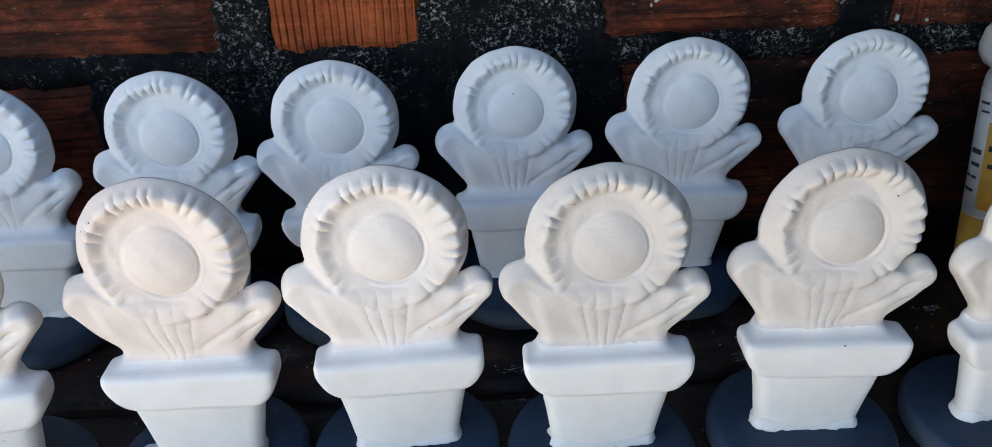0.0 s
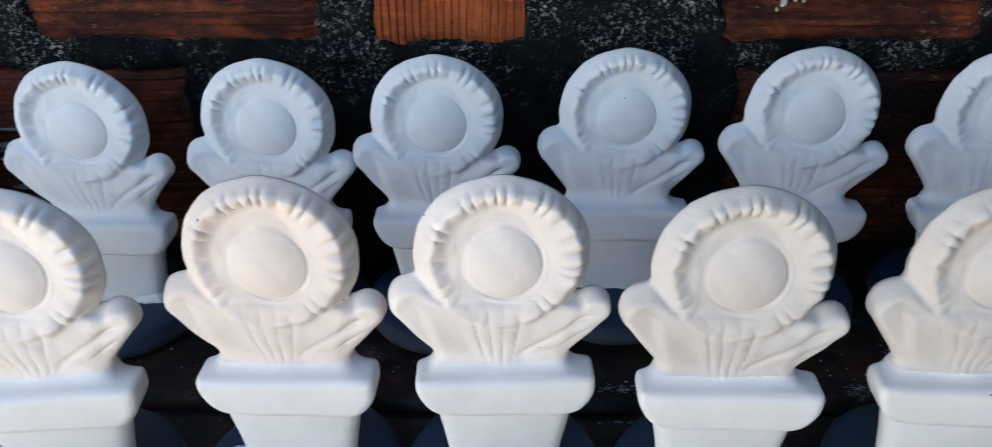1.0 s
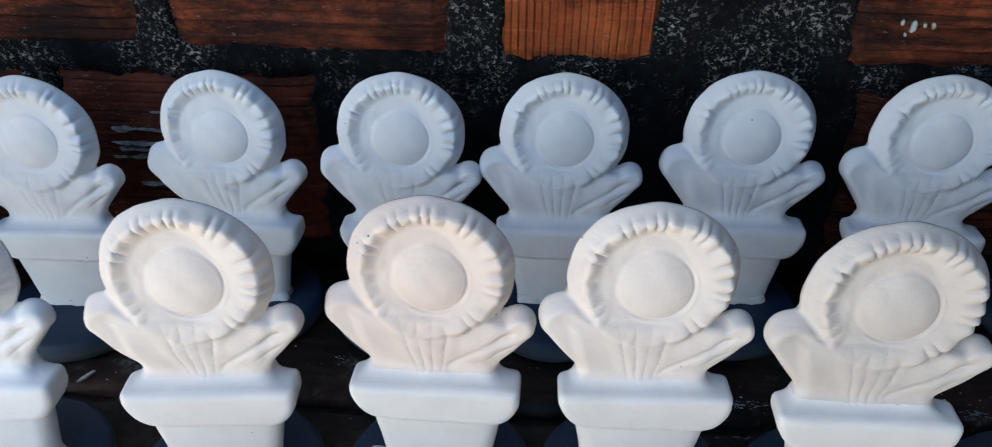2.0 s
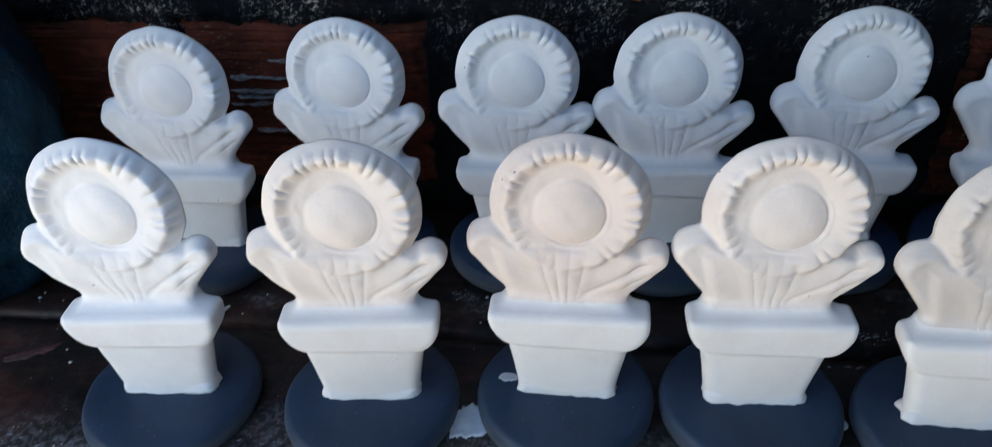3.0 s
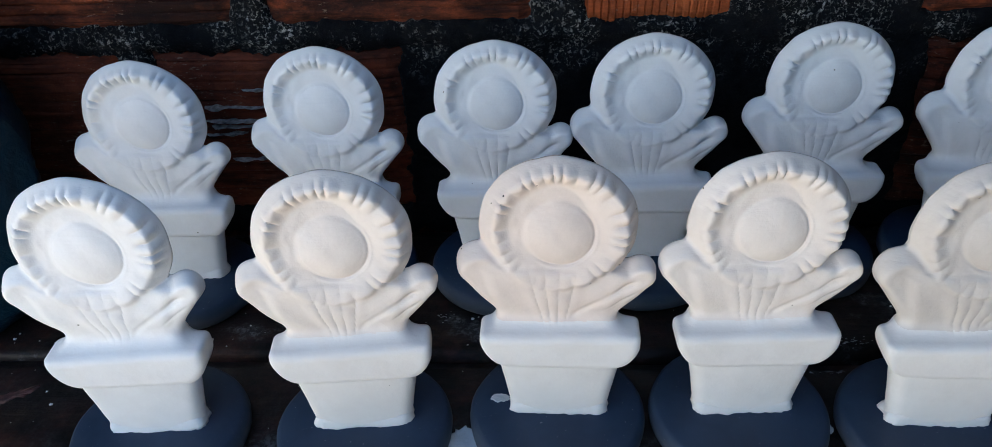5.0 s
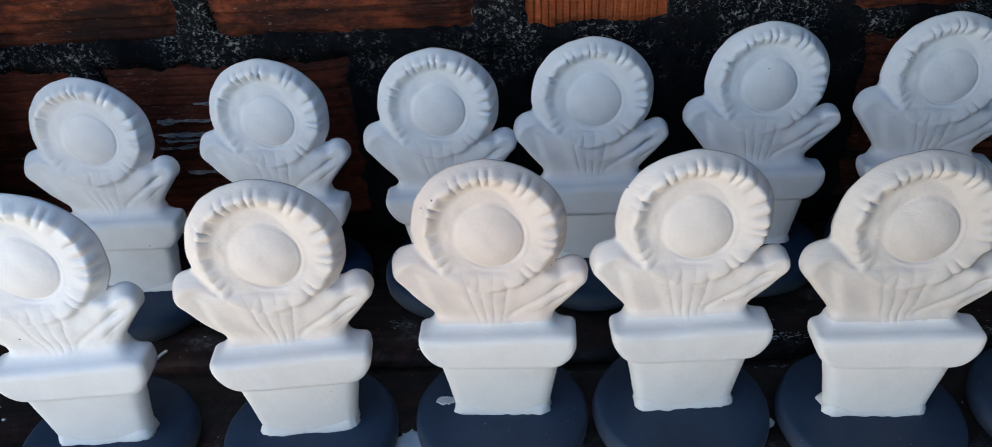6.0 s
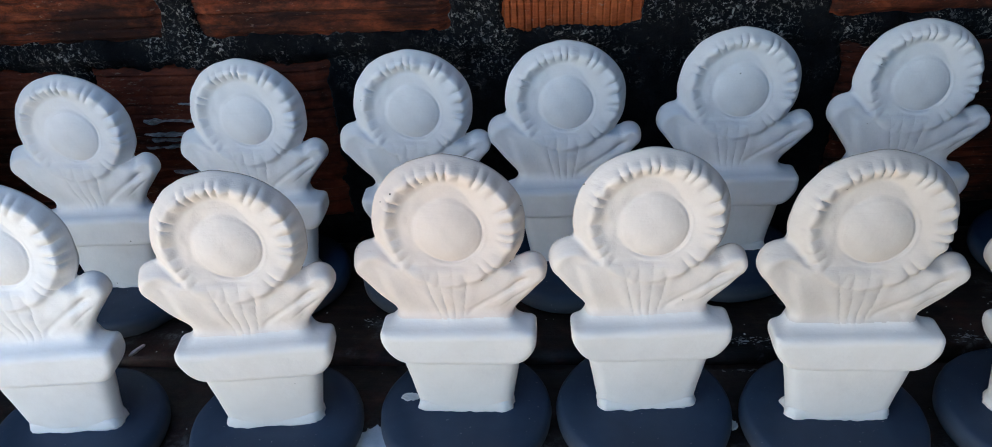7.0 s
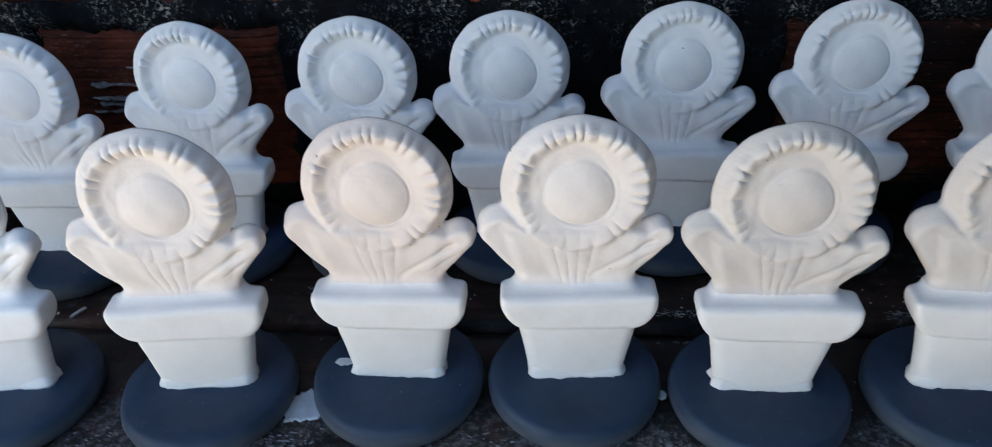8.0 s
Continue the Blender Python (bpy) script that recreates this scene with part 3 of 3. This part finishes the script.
def base_disc():
    loops = []
    n = 72
    for r, z in ((0.0495, 0.0), (0.0522, 0.0012), (0.0540, 0.0045), (0.0545, 0.0085), (0.0538, 0.0125), (0.0522, 0.0156), (0.0500, 0.0170), (0.040, 0.0172), (0.02, 0.0172)):
        loops.append([((r + 0.0007 * noise.noise((math.cos(2 * math.pi * k / n) * 2, math.sin(2 * math.pi * k / n) * 2, z * 30))) * math.cos(2 * math.pi * k / n),
                       (r + 0.0007 * noise.noise((math.cos(2 * math.pi * k / n) * 2, math.sin(2 * math.pi * k / n) * 2, z * 30))) * math.sin(2 * math.pi * k / n), z) for k in range(n)])
    return loft(loops)


def make_ornament():
    top = tagged(new("flower_ornament"), "white plaster sunflower in a pot on a slate-blue round base", "ornament", "plaster flower ornaments")
    part("base", base_disc(), SLATE, top, "dark slate-blue painted round base")
    made = [new(me.name.split(".")[0], me) for me in cast_parts()]
    ring, disc, leaf_a, leaf_b, stem, rim, pot = made
    for ob in (ring, leaf_a, leaf_b, stem, pot):
        ob.parent = top
    disc.parent, rim.parent = ring, pot
    ring["label"], disc["label"], pot["label"] = "white plaster ring of petals", "domed white plaster flower centre", "white plaster flower pot"
    part("glue_seam", pot_seam(1), PLASTER, pot, "ragged white plaster seam at the pot's foot")
    return top


#        x, y, turn, lean of the casting on its base
FRONT = [(-0.2468, 0.176, 3, -1.2), (-0.1185, 0.181, 5, 0), (0.001, 0.193, -1, 0), (0.1130, 0.195, 2, 0), (0.2260, 0.186, -1, 0), (0.346, 0.190, -2, 1.0), (0.467, 0.190, 5, 0)]
REAR = [(-0.2832, 0.325, 1, 0), (-0.160, 0.340, -1, 0), (-0.039, 0.342, 1, 0), (0.0695, 0.346, 1, 0), (0.1915, 0.355, 0, 0), (0.3085, 0.354, -1, 1.5), (0.434, 0.350, -4, 0)]
PLACES = [(x, y - 0.004, 0, turn, lean) for x, y, turn, lean in FRONT] + [(x, y - 0.004, rear_z(x), turn, lean) for x, y, turn, lean in REAR]

FLOWER_PARTS = ("flower_head", "flower_disc", "leaf", "stem")


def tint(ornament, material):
    """Casts of one mould: the flower parts get this tint, the pot warm white."""
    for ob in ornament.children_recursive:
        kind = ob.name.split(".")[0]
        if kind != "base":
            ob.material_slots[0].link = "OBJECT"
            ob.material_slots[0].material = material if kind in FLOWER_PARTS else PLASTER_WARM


first = make_ornament()
first.matrix_basis = pose(*PLACES[0][:3], 0, 0, PLACES[0][3])
ornaments = [first] + [copy_thing(first, pose(x, y, z, 0, 0, turn)) for x, y, z, turn, lean in PLACES[1:]]
for k, ob in enumerate(ornaments[1:]):
    for piece in ob.children_recursive:
        if piece.name.startswith("glue_seam"):
            other = part("glue_seam", pot_seam(k + 2), PLASTER, piece.parent, "ragged white plaster seam at the pot's foot")
            bpy.data.objects.remove(piece)
for ob, place in zip(ornaments, PLACES):
    for piece in ob.children:
        if not piece.name.startswith("base"):
            piece.matrix_basis = pose(0, 0, 0.0165, 0, place[4], 0) @ pose(0, 0, -0.0165) @ piece.matrix_basis
# Front row tints; the last three have dimmer light put into their colour.
for k, plaster_tint in ((1, PLASTER_IVORY), (2, PLASTER_CREAM), (3, PLASTER_IVORY), (4, PLASTER_DIMMED), (5, PLASTER_DIMMED), (6, PLASTER_DIMMED)):
    tint(ornaments[k], plaster_tint)


# ---- small things on the table ----
def blot(name, cx, cy, r, seed, height=0.0012, material=None):
    """A dried blot with a ragged outline and a thick edge."""
    n = 96
    loops = []
    for f, z in ((1.0, -0.0008), (0.985, height * 0.6), (0.93, height), (0.82, height * 0.75), (0.5, height * 0.6), (0.2, height * 0.7)):
        loop = []
        for k in range(n):
            c, s = math.cos(2 * math.pi * k / n), math.sin(2 * math.pi * k / n)
            g = 1 + 0.24 * noise.noise((1.6 * c, 1.6 * s, seed)) + 0.24 * noise.noise((4 * c, 4 * s, seed)) + 0.16 * noise.noise((14 * c, 14 * s, seed))
            loop.append((cx + r * f * g * c, cy + r * f * g * s, z + 0.0002 * noise.noise((c * f * 9, s * f * 9, seed))))
        loops.append(loop)
    return part(name, loft(loops), material or SPLASH)


tagged(blot("paint_splash", -0.059, 0.171, 0.0135, 4), "dried white paint splash on the dark planks", "paint splash")
smear = tagged(part("paint_smear", loft([[(0.018 * f * (1 + 0.5 * noise.noise((2 * math.cos(q * math.tau / 60), 2 * math.sin(q * math.tau / 60), 3)) + 0.25 * noise.noise((9 * math.cos(q * math.tau / 60), 9 * math.sin(q * math.tau / 60), 5))) * math.cos(q * math.tau / 60),
                                              0.0042 * f * (1 + 0.6 * noise.noise((3 * math.cos(q * math.tau / 60), 3 * math.sin(q * math.tau / 60), 8)) + 0.3 * noise.noise((11 * math.cos(q * math.tau / 60), 11 * math.sin(q * math.tau / 60), 6))) * math.sin(q * math.tau / 60), z) for q in range(60)]
                                             for f, z in ((1.0, -0.0008), (0.95, 0.0001), (0.4, 0.0003))]), SMEAR), "dull red paint smear dried on the dark planks", "paint smear")
smear.matrix_basis = pose(-0.371, 0.208, 0, 0, 0, 28)
drip = tagged(blot("plaster_drip", 0, 0, 0.0042, 8, 0.0010), "small white plaster drip on a slate-blue base", "plaster drip")
drip.matrix_basis = pose(-0.0345, 0.194, 0.0171) @ Matrix.Diagonal((1.5, 0.75, 1, 1))
tagged(blot("paint_splash", 0.1685, 0.186, 0.0032, 5), "small white paint spot on the dark planks", "paint splash")


def scuffs():
    """Flakes of rubbed paint, drawn out along the grain, thick in some places."""
    rng = random.Random(40)
    bm = bmesh.new()
    spots = ((0.192, 0.2590, 0.011, 0.0024, 70), (0.186, 0.2350, 0.008, 0.0010, 12), (0.343, 0.2590, 0.007, 0.0034, 44), (0.377, 0.2975, 0.006, 0.0030, 9), (0.485, 0.2965, 0.006, 0.0025, 26), (-0.078, 0.2880, 0.004, 0.0020, 8),
             (-0.185, 0.128, 0.014, 0.009, 110), (-0.062, 0.136, 0.016, 0.009, 150), (0.057, 0.132, 0.013, 0.009, 140), (0.172, 0.138, 0.014, 0.009, 150), (0.287, 0.135, 0.013, 0.009, 120), (-0.320, 0.130, 0.020, 0.012, 40), (0.405, 0.140, 0.012, 0.009, 80))
    for cx, cy, lx, ly, count in spots:
        for _ in range(count):
            x, y = rng.gauss(cx, lx), rng.gauss(cy, ly)
            z = (x + 0.28) * REAR_RISE if y > 0.245 else 0.0
            r, turn = 0.00025 + 0.0010 * rng.random() ** 2.5, rng.uniform(-0.4, 0.4)
            ring = []
            for q in range(9):
                a, g = q * math.tau / 9, r * rng.uniform(0.4, 1.2)
                px, py = 2.2 * g * math.cos(a), 0.7 * g * math.sin(a)
                ring.append(bm.verts.new((x + px * math.cos(turn) - py * math.sin(turn), y + px * math.sin(turn) + py * math.cos(turn), z - 0.0005)))
            tip = bm.verts.new((x, y, z + 0.0002))
            for q in range(9):
                bm.faces.new((ring[q], ring[(q + 1) % 9], tip))
    return bm


tagged(part("paint_scuff", scuffs(), SCUFF, smooth=False), "rubbed pale grey paint flakes along the planks' grain", "paint scuff", kind="stuff")
streak = tagged(blot("paint_drip", 0, 0, 0.0030, 31, 0.0010), "thin white paint drip dried on the planks", "paint drip")
streak.matrix_basis = pose(-0.2515, 0.2585, 0.0006, 0, 0, -28) @ Matrix.Diagonal((0.45, 2.2, 1, 1))


def crumbs():
    """Crumbs of plaster strewn over the planks."""
    rng = random.Random(5)
    bm = bmesh.new()
    for _ in range(520):
        x = rng.uniform(-0.55, 0.6)
        y = rng.choice((rng.uniform(0.06, 0.236), rng.uniform(0.255, 0.30), rng.uniform(0.06, 0.15)))
        z = 0.0001 if y < 0.245 else (x + 0.28) * REAR_RISE + 0.0001
        r = 0.0003 + 0.0012 * rng.random() ** 4
        a = rng.uniform(0, 6.28)
        ring = [bm.verts.new((x + r * rng.uniform(0.6, 1.4) * math.cos(a + q * 1.257), y + r * rng.uniform(0.6, 1.4) * math.sin(a + q * 1.257), z - 0.0004)) for q in range(5)]
        tip = bm.verts.new((x, y, z + r * 0.6))
        for q in range(5):
            bm.faces.new((ring[q], ring[(q + 1) % 5], tip))
    return bm


tagged(part("plaster_crumbs", crumbs(), SPLASH, smooth=False), "white plaster crumbs strewn over the dark planks", "crumbs", kind="stuff")


def lathe(profile, n=48):
    return loft([[(r * math.cos(2 * math.pi * k / n), r * math.sin(2 * math.pi * k / n), z) for k in range(n)] for r, z in profile])


def label_patch(a0, a1, z0, z1, r):
    """A piece of a printed label, bent round the bottle."""
    n = 14
    bm = bmesh.new()
    rows = [[bm.verts.new(((r + d) * math.cos(radians(a0 + (a1 - a0) * k / n)), (r + d) * math.sin(radians(a0 + (a1 - a0) * k / n)), z)) for k in range(n + 1)] for z, d in ((z0, 0.0), (z0, 0.0004), (z1, 0.0004), (z1, 0.0))]
    for p, q in zip(rows, rows[1:]):
        for k in range(n):
            bm.faces.new((p[k], p[k + 1], q[k + 1], q[k]))
    return bm


def paint_bottle():
    top = tagged(new("paint_bottle"), "white plastic bottle with yellow label leaning on the wall", "bottle")
    part("body", lathe([(0.027, 0.0), (0.0295, 0.002), (0.030, 0.006), (0.030, 0.142), (0.0292, 0.148), (0.0275, 0.152), (0.0265, 0.156)]), BOTTLE, top)
    part("cap", lathe([(0.0265, 0.1535), (0.0325, 0.157), (0.0362, 0.164), (0.0366, 0.170), (0.0340, 0.180), (0.0270, 0.189), (0.015, 0.195), (0.004, 0.196)]), BOTTLE, top, "rounded grey-white cap")
    label = part("label", label_patch(120, 330, 0.050, 0.140, 0.0300), LABEL_WHITE, top, "white printed paper label")
    part("panel", label_patch(190, 300, 0.055, 0.118, 0.0304), LABEL_YELLOW, label, "yellow printed panel")
    part("band", label_patch(120, 330, 0.006, 0.048, 0.0300), LABEL_YELLOW, top, "yellow lower band")
    for a0, a1, z0, z1 in ((168, 186, 0.130, 0.1318), (172, 188, 0.124, 0.1255), (165, 186, 0.094, 0.0975), (168, 186, 0.085, 0.0875), (160, 170, 0.076, 0.0778), (174, 184, 0.076, 0.0778), (162, 182, 0.066, 0.068), (196, 240, 0.098, 0.102), (198, 236, 0.086, 0.089)):
        part("print_bar", label_patch(a0, a1, z0, z1, 0.0308), INK, label)
    return top


bottle = paint_bottle()
bottle.matrix_basis = pose(0.553, 0.327, (0.553 + 0.28) * REAR_RISE + 0.0046, -11)     # leans back against the wall


def sack():
    bm = bmesh.new()
    bmesh.ops.create_uvsphere(bm, u_segments=96, v_segments=64, radius=1)
    for v in bm.verts:
        p = v.co.copy()
        f = 1 + 0.10 * noise.noise(p * 2.2) + 0.05 * noise.noise(p * 6) + 0.03 * abs(noise.noise(p * 11))
        v.co = Vector((p.x * 0.11 * f, p.y * 0.080 * f, max(-0.115, p.z * 0.165 * f)))
    return bm


bag = tagged(part("plastic_sack", sack(), SACK), "crumpled dark blue plastic sack slumped on the table", "sack")
bag.location = (-0.478, 0.300, 0.1135)
